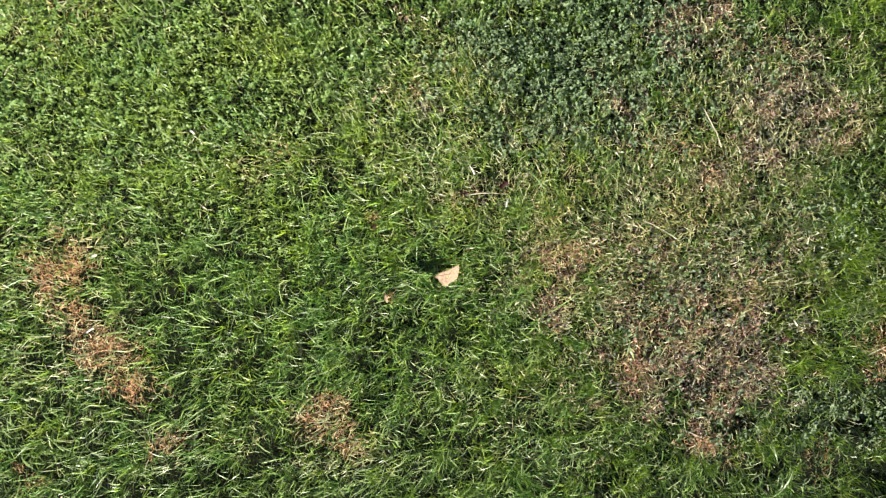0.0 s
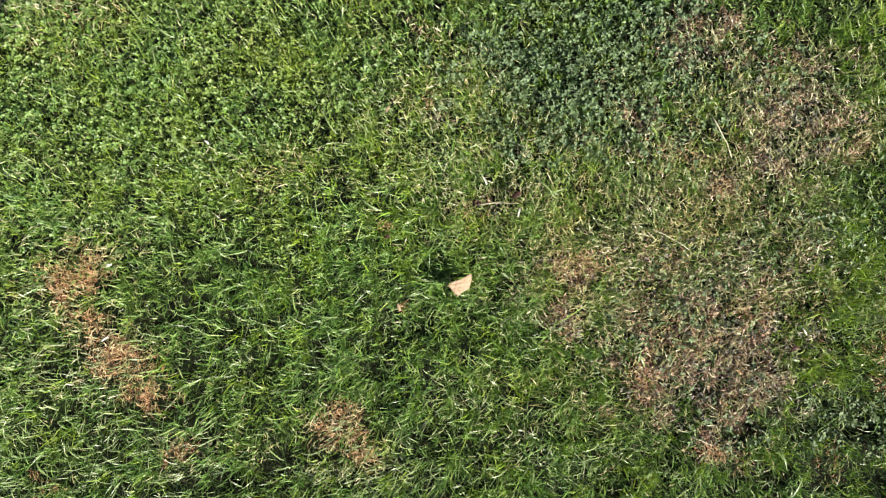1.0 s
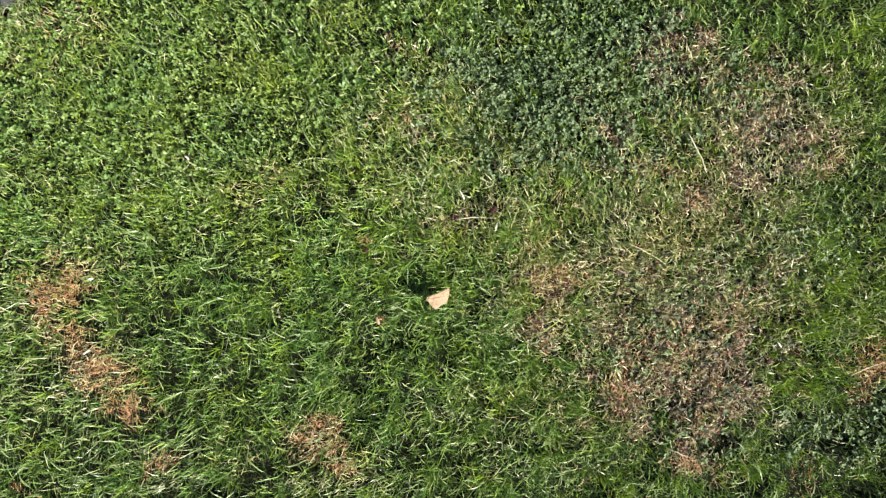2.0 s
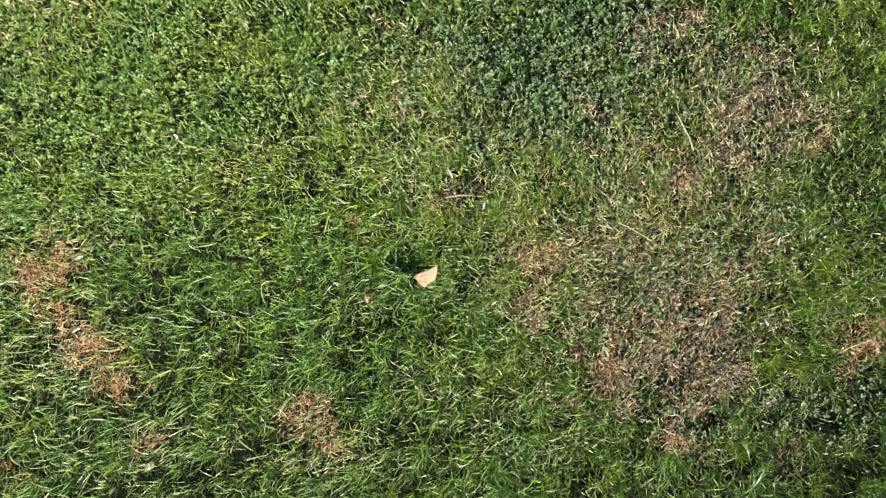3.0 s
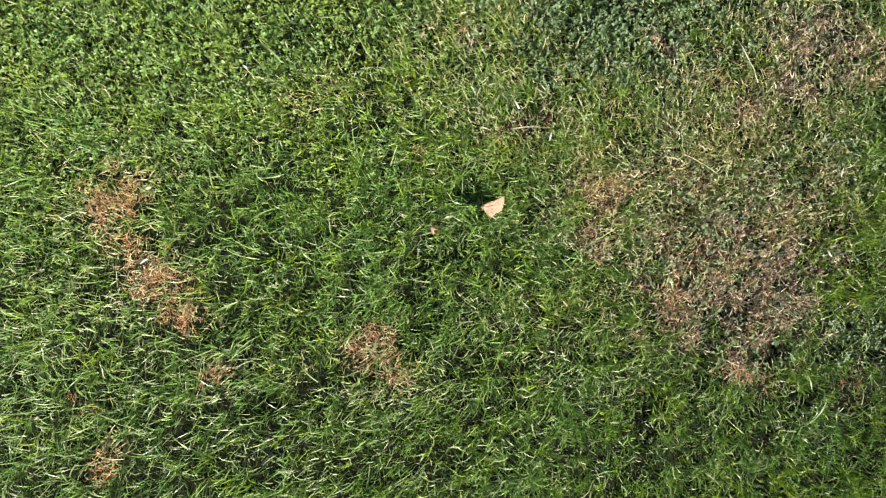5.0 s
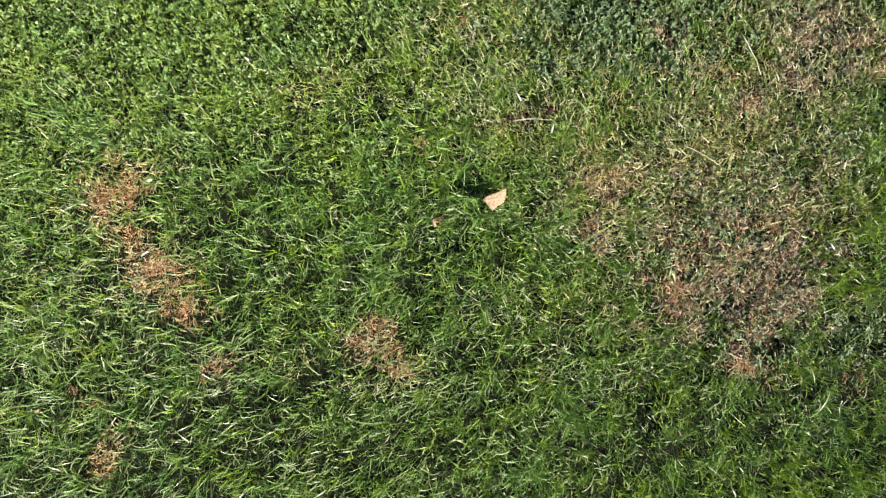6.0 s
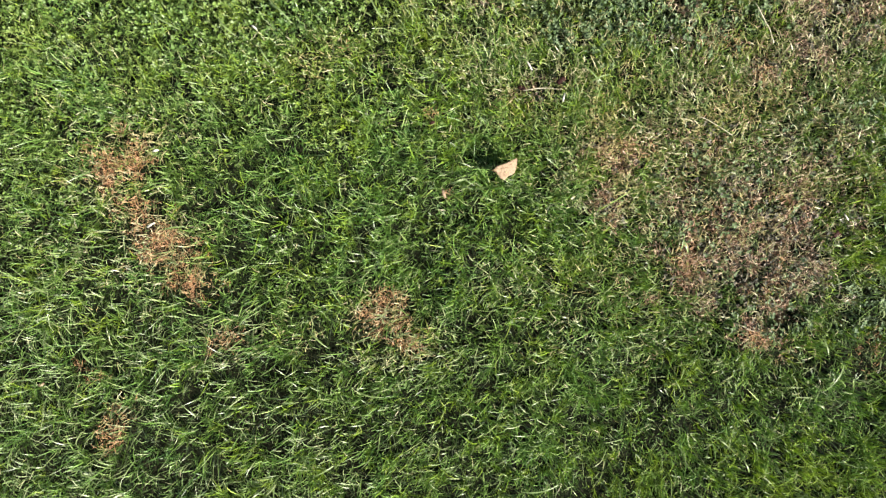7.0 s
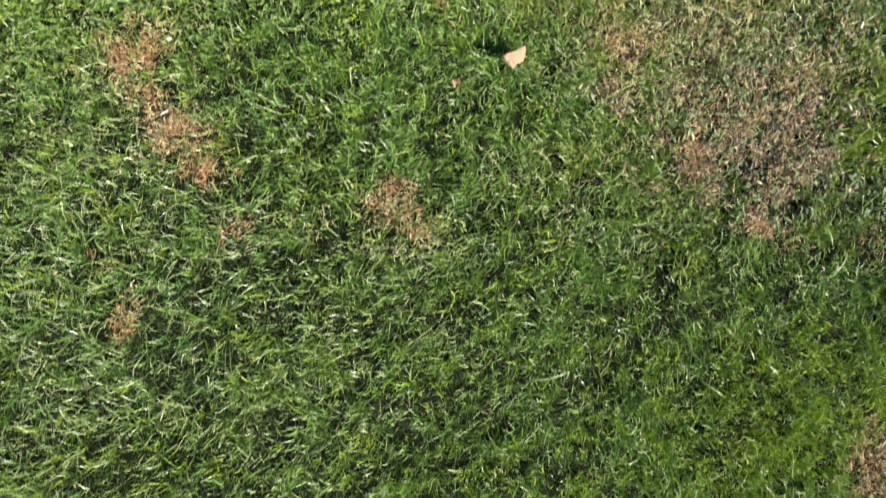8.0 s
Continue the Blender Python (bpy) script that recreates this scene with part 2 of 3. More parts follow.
HOLLOW_SPOTS = [
    (0.775, -0.42, 0.12, 0.055, 10, 0.9),
    (0.811, -0.562, 0.051, 0.112, 0, 0.45),
    (0.551, -0.444, 0.046, 0.016, 15, 0.9),
    (-0.089, -0.25, 0.061, 0.031, 0, 0.35),
    (0.768, -0.53, 0.061, 0.031, 0, 0.6),
    (-0.478, -0.541, 0.092, 0.031, 0, 0.3),
    (0.712, -0.558, 0.041, 0.122, 0, 0.5),
]
LIME_SPOTS = [
    (-0.55, 0.2, 0.4, 0.22, 0, 0.28),
    (0.416, 0.075, 0.061, 0.031, 0, 1),
    (0.562, 0.197, 0.041, 0.026, 0, 1),
    (-0.026, 0.083, 0.286, 0.204, 0, 0.5),
    (-0.088, -0.1, 0.224, 0.122, 0, 0.35),
    (0.724, -0.203, 0.122, 0.153, 0, 1.2),
    (0.697, 0.243, 0.143, 0.092, 0, 0.8),
    (-0.729, 0.263, 0.184, 0.112, 0, 0.6),
    (-0.783, -0.307, 0.112, 0.133, 0, 0.3),
    (0.494, -0.954, 0.224, 0.112, 0, 0.9),
    (-0.706, -0.917, 0.306, 0.112, 0, 0.3),
    (-0.006, 0.023, 0.153, 0.061, 0, 0.6),
    (0.4, 0.063, 0.092, 0.041, 0, 0.8),
    (-0.576, 0.023, 0.224, 0.061, 0, 0.4),
    (0.677, -0.328, 0.061, 0.082, 0, 0.7),
    (0.001, -0.986, 0.51, 0.061, 0, 0.3),
    (-0.339, 0.173, 0.255, 0.122, 0, 0.35),
    (0.159, -0.255, 0.122, 0.173, 0, 0.4),
    (0.526, -0.898, 0.265, 0.184, 0, 1.1),
    (0.676, -0.296, 0.071, 0.112, 0, 1.1),
]
PALE_SPOTS = [
    (0.5, -0.48, 0.28, 0.14, 0, 0.45),
    (0.76, 0.15, 0.12, 0.16, 0, 0.4),
    (-0.04, 0.17, 0.22, 0.14, 0, 0.6),
    (0.33, -0.09, 0.26, 0.2, 0, 0.55),
    (0.64, -0.1, 0.2, 0.22, 0, 0.7),
    (0.28, -0.38, 0.25, 0.14, 0, 0.3),
    (0.55, 0.12, 0.16, 0.12, 0, 0.35),
    (-0.821, -0.408, 0.194, 0.173, 0, 0.5),
    (-0.863, -0.751, 0.204, 0.204, 0, 0.6),
    (-0.433, -0.752, 0.265, 0.153, 0, 0.42),
    (-0.466, -0.038, 0.204, 0.061, 0, 0.15),
    (-0.633, 0.143, 0.337, 0.184, 0, 0.25),
    (-0.001, -0.753, 0.306, 0.153, 0, 0.2),
    (0.557, -0.11, 0.153, 0.092, 0, 0.4),
    (-0.174, -0.53, 0.133, 0.061, 0, 0.6),
]
LUSH_SPOTS = [
    (-0.068, -0.151, 0.194, 0.112, 0, 1),
    (0.117, -0.151, 0.112, 0.122, 0, 0.8),
    (0.705, -0.234, 0.102, 0.122, 0, 0.8),
    (0.222, -0.391, 0.153, 0.092, 0, 0.5),
    (-0.233, -0.203, 0.122, 0.082, 0, 0.5),
    (0.406, -0.244, 0.224, 0.184, 0, 0.2),
    (0.149, -0.255, 0.143, 0.204, 0, 0.9),
    (0.676, -0.286, 0.082, 0.112, 0, 0.8),
    (0.492, -0.876, 0.265, 0.204, 0, 0.8),
    (0.076, -0.079, 0.122, 0.061, 0, 0.6),
    (0.224, -0.261, 0.112, 0.071, 0, 0.4),
    (-0.02, -0.389, 0.122, 0.133, 0, 0.5),
    (0.221, -0.113, 0.122, 0.051, 0, 0.4),
    (0.121, -0.606, 0.163, 0.092, 0, 0.5),
    (-0.77, -0.584, 0.153, 0.092, 0, 0.3),
]


def rust_at(x, y):
    return dabs(x, y, RUST_SPOTS, 1.05, edge=1.0)


def brown_at(x, y):
    return np.clip(dabs(x, y, BROWN_SPOTS, 0.9, 11), 0, 1)


def straw_at(x, y):
    return np.clip(dabs(x, y, STRAW_SPOTS, 1.0, 17), 0, 1)


def clover_at(x, y):
    return dabs(x, y, CLOVER_SPOTS, 1.2, 23, 1.3)


def medick_at(x, y):
    return dabs(x, y, MEDICK_SPOTS, 1.2, 29, 0.9)


def lime_at(x, y):
    return np.clip(dabs(x, y, LIME_SPOTS, 1.0, 37, 0.9) + 0.5 * (lattice(x, y, 0.1, 39) - 0.15) - 0.25 * lush_at(x, y), 0, 1)


def pale_at(x, y):
    return dabs(x, y, PALE_SPOTS, 1.2, 47, 1.1)


def lush_at(x, y):
    return dabs(x, y, LUSH_SPOTS, 0.6, 33)


def hollow_at(x, y):
    return dabs(x, y, HOLLOW_SPOTS, 0.6, 31)


def soil_at(x, y):
    """Height of the soil: gentle lumps and a few hollows."""
    return 0.016 * (lattice(x, y, 0.13, 41) - 0.5) + 0.012 * (lattice(x, y, 0.05, 43) - 0.5) - 0.022 * hollow_at(x, y)


# ---- sowing ----
LEFT, RIGHT, LOW, HIGH = -1.24, 1.16, -1.2, 0.66
# the paved path beyond the corner of the lawn: its edge lies PATH_EDGE along PATH_SIDE
PATH_SIDE, PATH_EDGE = (-0.4453, 0.8954), 0.6634


def on_path(x, y):
    beyond = x * PATH_SIDE[0] + y * PATH_SIDE[1] - PATH_EDGE
    return (beyond > 0.012) & (beyond < 0.445)


def close_at(x, y):
    """How closely the lawn is grown: fully in the middle, raggedly thinner towards the rim, nothing on the path."""
    inset = np.minimum(np.minimum(x - LEFT, RIGHT - x), np.minimum(y - LOW, HIGH - y))
    return np.where(on_path(x, y), 0.0, np.clip(inset / 0.24 + 0.7 * (lattice(x, y, 0.1, 93) - 0.25), 0, 1) * (inset > 0))


def sow(rng, count, chance, box=(LEFT, RIGHT, LOW, HIGH)):
    """Count places for a stretch of 3.35 square metres, kept by chance(x, y)."""
    count = int(count * (box[1] - box[0]) * (box[3] - box[2]) / 3.35)
    x, y = rng.uniform(box[0], box[1], count), rng.uniform(box[2], box[3], count)
    keep = rng.rand(count) < chance(x, y)
    return x[keep], y[keep]


def sow_close(rng, count, chance):
    return sow(rng, count, lambda x, y: chance(x, y) * close_at(x, y))


def mesh_from(name, co, corners, starts, material):
    me = bpy.data.meshes.new(name)
    me.vertices.add(len(co))
    me.vertices.foreach_set("co", np.ascontiguousarray(co, dtype=np.float32).ravel())
    me.loops.add(len(corners))
    me.loops.foreach_set("vertex_index", np.ascontiguousarray(corners, dtype=np.int32))
    me.polygons.add(len(starts))
    me.polygons.foreach_set("loop_start", np.ascontiguousarray(starts, dtype=np.int32))
    me.polygons.foreach_set("use_smooth", np.ones(len(starts), dtype=bool))
    me.update(calc_edges=True)
    me.validate()
    me.materials.append(material)
    return new(name, me)


def ribbons(name, material, rng, x, y, z, length, width, heading, lean, curl, steps=3, twist=0.5, blunt=0.0):
    """One mesh of many blades: each rises from its foot, leans by lean (radians from upright), bends by curl along its way and tapers to a tip."""
    n = len(x)
    foot = np.stack([x, y, z], 1)
    hx, hy = np.cos(heading), np.sin(heading)
    rows = []
    at = foot
    roll0, spin = rng.normal(0, twist * 0.6, n), rng.normal(0, twist, n)
    drift = rng.normal(0, 0.18, n)
    for k in range(steps + 1):
        s = k / steps
        if k:
            a = np.minimum(lean + curl * (s - 0.5 / steps) ** 1.4, 2.0)
            h = heading + drift * (s - 0.5 / steps) * 2
            step = np.stack([np.cos(h) * np.sin(a), np.sin(h) * np.sin(a), np.cos(a)], 1)
            at = at + step * (length / steps)[:, None]
        w = width * (1 - s ** 1.7 * (1 - blunt)) * (0.75 + 0.5 * min(s * 3, 1) * 0.5)
        roll = roll0 + spin * s
        side = np.stack([-hy * np.cos(roll), hx * np.cos(roll), np.sin(roll)], 1) * (w / 2)[:, None]
        if k < steps or blunt > 0:
            rows += [at - side, at + side]
        else:
            rows += [at]
    per = len(rows)
    co = np.stack(rows, 1).reshape(-1, 3)
    pattern, sizes = [], []
    for k in range(steps):
        a = 2 * k
        if k < steps - 1 or blunt > 0:
            pattern += [a, a + 1, a + 3, a + 2]
            sizes.append(4)
        else:
            pattern += [a, a + 1, a + 2]
            sizes.append(3)
    corners = (np.arange(n)[:, None] * per + np.array(pattern)[None]).ravel()
    begin = np.concatenate([[0], np.cumsum(sizes)[:-1]])
    starts = (np.arange(n)[:, None] * len(pattern) + begin[None]).ravel()
    return mesh_from(name, co, corners, starts, material)


def trefoils(name, material, rng, x, y, z, size, height):
    """Clover: on each stalk three leaflets, each a folded, notched oval of four faces."""
    n = len(x)
    outline = np.array([(0, 0, 0), (0.55, 0.42, 0.12), (1.0, 0.40, 0.1), (0.92, 0, 0.02), (1.0, -0.40, 0.1), (0.55, -0.42, 0.12), (0.55, 0, 0)])
    turn = rng.uniform(0, 6.28, n)
    tip, way = np.abs(rng.normal(0, 0.95, n)), rng.uniform(0, 6.28, n)
    cos, cor, sta, base, loops = [], [], [], 0, 0
    faces = [(0, 6, 1), (6, 3, 2, 1), (0, 5, 6), (6, 5, 4, 3)]
    pattern = np.array([i for f in faces for i in f])
    begin = np.concatenate([[0], np.cumsum([len(f) for f in faces])[:-1]])
    lean = np.stack([np.cos(way) * np.sin(tip), np.sin(way) * np.sin(tip), np.cos(tip)], 1)
    wander = np.stack([rng.normal(0, 0.006, n), rng.normal(0, 0.006, n), np.zeros(n)], 1)
    top = np.stack([x, y, z + height], 1) + wander
    ex = np.cross(np.array([0.0, 1.0, 0.0])[None], lean)
    ex /= np.linalg.norm(ex, axis=1)[:, None]
    ey = np.cross(lean, ex)
    for leaflet in range(3):
        a = turn + leaflet * 2.094 + rng.normal(0, 0.15, n)
        fold = rng.uniform(0.8, 3.0, n)
        lift = rng.normal(0.2, 0.4, n)
        dx = ex * np.cos(a)[:, None] + ey * np.sin(a)[:, None]
        dy = -ex * np.sin(a)[:, None] + ey * np.cos(a)[:, None]
        sz = size * rng.uniform(0.85, 1.15, n)
        p = (top[:, None] + dx[:, None] * (outline[None, :, 0] * sz[:, None])[..., None] + dy[:, None] * (outline[None, :, 1] * sz[:, None])[..., None]
             + lean[:, None] * ((outline[None, :, 2] * fold[:, None] + outline[None, :, 0] * lift[:, None]) * sz[:, None])[..., None])
        cos.append(p.reshape(-1, 3))
        cor.append((base + np.arange(n)[:, None] * 7 + pattern[None]).ravel())
        sta.append((loops + np.arange(n)[:, None] * len(pattern) + begin[None]).ravel())
        base, loops = base + n * 7, loops + n * len(pattern)
    foot = np.stack([x, y, z], 1)
    thick = np.array([[0.0005, 0.0003, 0.0]])
    cos.append(np.stack([foot - thick, foot + thick, top], 1).reshape(-1, 3))
    cor.append((base + np.arange(n)[:, None] * 3 + np.array([0, 1, 2])[None]).ravel())
    sta.append(loops + np.arange(n) * 3)
    return mesh_from(name, np.concatenate(cos), np.concatenate(cor), np.concatenate(sta), material)


def bald_at(x, y):
    return np.maximum(rust_at(x, y), np.maximum(0.8 * brown_at(x, y), 0.35 * straw_at(x, y)))


def long_at(x, y):
    """How long the grass is: short among the clover at the top of the plan, long and lying at its foot."""
    low = np.clip((0.15 - y) / 0.6, 0, 1)
    return (0.0195 + (0.0075 + 0.006 * np.clip((-0.05 - x) / 0.5, 0, 1)) * low + 0.008 * hollow_at(x, y) + 0.004 * lush_at(x, y) - 0.003 * clover_at(x, y)) * (0.6 + 0.8 * lattice(x, y, 0.04, 51)) * (1 - 0.3 * brown_at(x, y))


def lay_at(x, y):
    """The way in which blades tend to lie."""
    high = np.clip((y + 0.1) / 0.15, 0, 1)
    return (2.4 - 1.4 * high) * (lattice(x, y, 0.3, 57) - 0.5) - 0.3 - 0.65 * high + 1.0 * (lattice(x, y, 0.09, 59) - 0.5)


def heads(rng, x, y, loyal):
    free = rng.uniform(0, 6.283, len(x))
    held = lay_at(x, y) + rng.normal(0, 0.55, len(x)) + np.where(rng.rand(len(x)) < 0.35, math.pi, 0)
    return np.where(rng.rand(len(x)) < loyal, held, free)


# ---- ground: one sheet out to the horizon, finely lumped under the lawn ----
def rim_at(x, y):
    """How far a place lies outside the closely grown stretch."""
    return np.hypot(np.maximum(np.maximum(LEFT - x, x - RIGHT), 0), np.maximum(np.maximum(LOW - y, y - HIGH), 0))


def build_ground():
    inner = np.arange(-1.6, 1.6001, 0.02)
    outer = np.array([2.2, 3.5, 6.0, 12.0, 30.0, 90.0, 300.0])
    axis = np.concatenate([-outer[::-1], inner, outer])
    gx, gy = np.meshgrid(axis, axis, indexing="ij")
    near = (np.abs(gx) < 1.61) & (np.abs(gy) < 1.61)
    gz = np.where(near, soil_at(gx, gy), 0.0)
    k = len(axis)
    co = np.stack([gx.ravel(), gy.ravel(), gz.ravel()], 1)
    i, j = np.meshgrid(np.arange(k - 1), np.arange(k - 1), indexing="ij")
    a = (i * k + j).ravel()
    corners = np.stack([a, a + k, a + k + 1, a + 1], 1).ravel()
    ob = mesh_from("ground", co, corners, np.arange(len(a)) * 4, SHADED_SOIL)
    ob.data.materials.append(TURF)
    mid = (axis[:-1] + axis[1:]) / 2
    mx, my = np.meshgrid(mid, mid, indexing="ij")
    # the shade-dark soil colour keeps to the closely grown stretch
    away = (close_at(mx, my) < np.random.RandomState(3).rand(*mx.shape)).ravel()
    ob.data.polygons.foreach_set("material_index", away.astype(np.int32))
    return tagged(ob, "soil coloured near-black as gap shade, running into green lawn", "ground", kind="structure")


build_ground()


# ---- turf ----
def build_turf():
    rng = np.random.RandomState(7)
    pick = lambda n, lo, hi: rng.uniform(lo, hi, n)
    # short leaves close to the soil
    x, y = sow_close(rng, 64000, lambda x, y: np.clip(0.95 - 0.8 * rust_at(x, y) - 0.8 * brown_at(x, y) - 0.2 * clover_at(x, y), 0.05, 1))
    n = len(x)
    ob = ribbons("undergrowth", GREEN, rng, x, y, soil_at(x, y), pick(n, 0.008, 0.02), pick(n, 0.0012, 0.0023), pick(n, 0, 6.283), pick(n, 0.5, 1.3), pick(n, 0.0, 0.6), steps=2, twist=0.8)
    tagged(ob, "short green grass leaves close over the soil", "grass", kind="stuff")
    # fine green blades, deep and yellowish
    thin = lambda x, y: (np.clip(1 - 0.78 * rust_at(x, y) - 0.98 * brown_at(x, y) - 0.2 * straw_at(x, y) - 0.08 * clover_at(x, y) - 0.45 * medick_at(x, y) - 0.5 * hollow_at(x, y) - 0.12 * np.clip((-0.35 - x) * 4, 0, 1) - (0.34 + 0.2 * np.clip((-0.1 - x) * 3, 0, 1)) * np.clip((-0.05 - y) / 0.45, 0, 1), 0.05, 1)
                         * np.clip((3.0 + 0.5 * lush_at(x, y)) * (0.6 * lattice(x, y, 0.013, 61) + 0.4 * lattice(x, y, 0.026, 63)) * (0.8 + 0.4 * lattice(x, y, 0.07, 62)) - 0.92 + 0.36 * lush_at(x, y) + 0.4 * clover_at(x, y), 0.02, 1))
    for name, material, count, share, label in (
            ("lawn_grass", GREEN, 32000, lambda x, y: 1 - 0.75 * lime_at(x, y), "short deep green lawn grass in fine crossing blades"),
            ("yellowish_grass", LIME, 32000, lambda x, y: 0.05 + 0.8 * lime_at(x, y), "fresh yellow-green lawn grass in fine crossing blades")):
        x, y = sow_close(rng, count, lambda x, y: thin(x, y) * share(x, y))
        tuft = rng.randint(6, 19, len(x))
        x, y = np.repeat(x, tuft), np.repeat(y, tuft)
        n = len(x)
        x, y = x + rng.normal(0, 0.0048, n), y + rng.normal(0, 0.0048, n)
        length = long_at(x, y) * rng.lognormal(-0.05, 0.36, n)
        ob = ribbons(name, material, rng, x, y, soil_at(x, y), length, pick(n, 0.00105, 0.0023), heads(rng, x, y, 0.3 + 0.2 * clover_at(x, y)), np.abs(rng.normal(0.3, 0.4, n)), pick(n, 0.1, 1.4), steps=4, twist=0.9)
        tagged(ob, label, "grass", kind="stuff")
    # close fine grass among the clover and on the dry side
    x, y = sow_close(rng, 230000, lambda x, y: np.clip(0.16 * np.clip((y + 0.3) / 0.25, 0, 1) + 0.42 * clover_at(x, y) + 0.75 * pale_at(x, y) * np.clip((y + 0.35) / 0.2, 0, 1) * np.clip((x + 0.35) / 0.2, 0, 1) - 0.3 * brown_at(x, y), 0, 1) * (0.3 + 0.9 * lattice(x, y, 0.02, 65)))
    n = len(x)
    ob = ribbons("fine_grass", FINE, rng, x, y, soil_at(x, y) + 0.003, pick(n, 0.012, 0.027), pick(n, 0.0013, 0.0026), heads(rng, x, y, 0.25 + 0.35 * clover_at(x, y)), pick(n, 0.2, 1.0), pick(n, 0.0, 0.9), twist=0.9)
    tagged(ob, "close fine yellow-green grass among the clover", "grass", kind="stuff")
    # broad pale blades lying over the rest
    x, y = sow_close(rng, 78000, lambda x, y: np.clip(0.14 + 0.6 * pale_at(x, y) - bald_at(x, y) * 0.1 - 0.12 * clover_at(x, y), 0.03, 1) * (0.25 + 1.2 * lattice(x, y, 0.08, 67)))
    n = len(x)
    ob = ribbons("broad_grass", BROAD, rng, x, y, soil_at(x, y) + 0.008, long_at(x, y) * pick(n, 0.75, 1.5), pick(n, 0.001, 0.0021), heads(rng, x, y, 0.55),
                 pick(n, 0.3, 0.9), pick(n, 0.5, 1.2), steps=5, twist=0.8)
    tagged(ob, "longer pale green grass blades lying over the lawn", "grass", kind="stuff")
    # clover, bright and dull
    x, y = sow_close(rng, 62000, lambda x, y: clover_at(x, y) * (0.3 + 0.8 * lattice(x, y, 0.035, 71)))
    n = len(x)
    ob = trefoils("clover", CLOVER, rng, x, y, soil_at(x, y), pick(n, 0.0034, 0.0064), pick(n, 0.006, 0.024))
    tagged(ob, "bright green clover carpet mixed into the lawn", "clover", kind="stuff")
    x, y = sow_close(rng, 140000, lambda x, y: medick_at(x, y) * (0.3 + 0.8 * lattice(x, y, 0.035, 73)))
    n = len(x)
    ob = trefoils("clover", MEDICK, rng, x, y, soil_at(x, y), pick(n, 0.0032, 0.006), pick(n, 0.006, 0.027))
    tagged(ob, "dull blue-green clover growing in dense clumps", "clover", kind="stuff")
    x, y = sow_close(rng, 130000, lambda x, y: np.clip(brown_at(x, y) - 0.15, 0, 1) * np.clip(2.2 * lattice(x, y, 0.03, 75) - 0.6, 0, 1))
    n = len(x)
    ob = trefoils("withered_clover", SHRIVELLED, rng, x, y, soil_at(x, y), pick(n, 0.0025, 0.005), pick(n, 0.004, 0.02))
    tagged(ob, "shrivelled grey-brown clover leaves in the bare patch", "clover", kind="stuff")
    # rusty dead tufts
    x, y = sow_close(rng, 800000, lambda x, y: rust_at(x, y) * np.clip(2.4 * lattice(x, y, 0.016, 77) - 0.45, 0.08, 1))
    n = len(x)
    ob = ribbons("rusty_grass", RUST, rng, x, y, soil_at(x, y) + pick(n, 0.001, 0.02), pick(n, 0.006, 0.017), pick(n, 0.0006, 0.0013), pick(n, 0, 6.283), pick(n, 0.3, 1.4), pick(n, 0, 1.8), twist=1.1)
    tagged(ob, "rust-brown dead grass in matted dry tufts", "dead grass", kind="stuff")
    # brown withered mat
    x, y = sow_close(rng, 840000, lambda x, y: brown_at(x, y) * np.clip(3.6 * lattice(x, y, 0.02, 79) - 1.25, 0.03, 1))
    n = len(x)
    ob = ribbons("withered_grass", BROWN, rng, x, y, soil_at(x, y) + pick(n, 0, 0.012), pick(n, 0.006, 0.018), pick(n, 0.0008, 0.0017), pick(n, 0, 6.283), pick(n, 0.0, 1.4), pick(n, 0, 2.4), twist=1.2)
    tagged(ob, "dull brown withered grass thinning to bare thatch", "dead grass", kind="stuff")
    # pale straw among the green
    x, y = sow_close(rng, 225000, lambda x, y: np.clip(0.02 + 0.9 * straw_at(x, y) + 0.12 * brown_at(x, y) + 0.3 * rust_at(x, y), 0, 1) * (0.15 + 0.9 * lattice(x, y, 0.03, 83)))
    n = len(x)
    ob = ribbons("straw", STRAW, rng, x, y, soil_at(x, y) + pick(n, 0.004, 0.018), pick(n, 0.01, 0.028), pick(n, 0.0008, 0.0017), heads(rng, x, y, 0.3), pick(n, 0.1, 1.2), pick(n, 0, 2.0), twist=1.0)
    tagged(ob, "pale yellow straw blades scattered in the lawn", "straw", kind="stuff")
    # litter on the soil, its near-black colour standing in for shade between blades
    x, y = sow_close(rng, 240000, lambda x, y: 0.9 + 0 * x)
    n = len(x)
    ob = ribbons("thatch", SHADED_LITTER, rng, x, y, soil_at(x, y) + pick(n, 0.0005, 0.006), pick(n, 0.008, 0.022), pick(n, 0.001, 0.002), pick(n, 0, 6.283), pick(n, 1.0, 1.57), pick(n, 0, 0.1), steps=1)
    tagged(ob, "thatch of old clippings, coloured near-black as gap shade", "thatch", kind="stuff")
    # the lawn goes on round about, more coarsely
    far = lambda x, y: np.where(on_path(x, y), 0.0, 1 - close_at(x, y)) * np.clip(1.5 - 0.42 * np.hypot(x, y + 0.25) + 0.3 * (lattice(x, y, 0.4, 91) - 0.5), 0, 1)
    x, y = sow(rng, 12000, lambda x, y: far(x, y) * np.clip(0.15 + 1.6 * rim_at(x, y), 0, 1), (-3.6, 3.6, -3.8, 3.4))
    x1, y1 = sow(rng, 50000, lambda x, y: far(x, y) * np.clip(0.9 - 1.3 * rim_at(x, y), 0, 1) * (0.35 + 1.0 * lattice(x, y, 0.03, 95)), (-1.9, 1.8, -1.9, 1.4))
    x, y = np.concatenate([x, x1]), np.concatenate([y, y1])
    n = len(x)
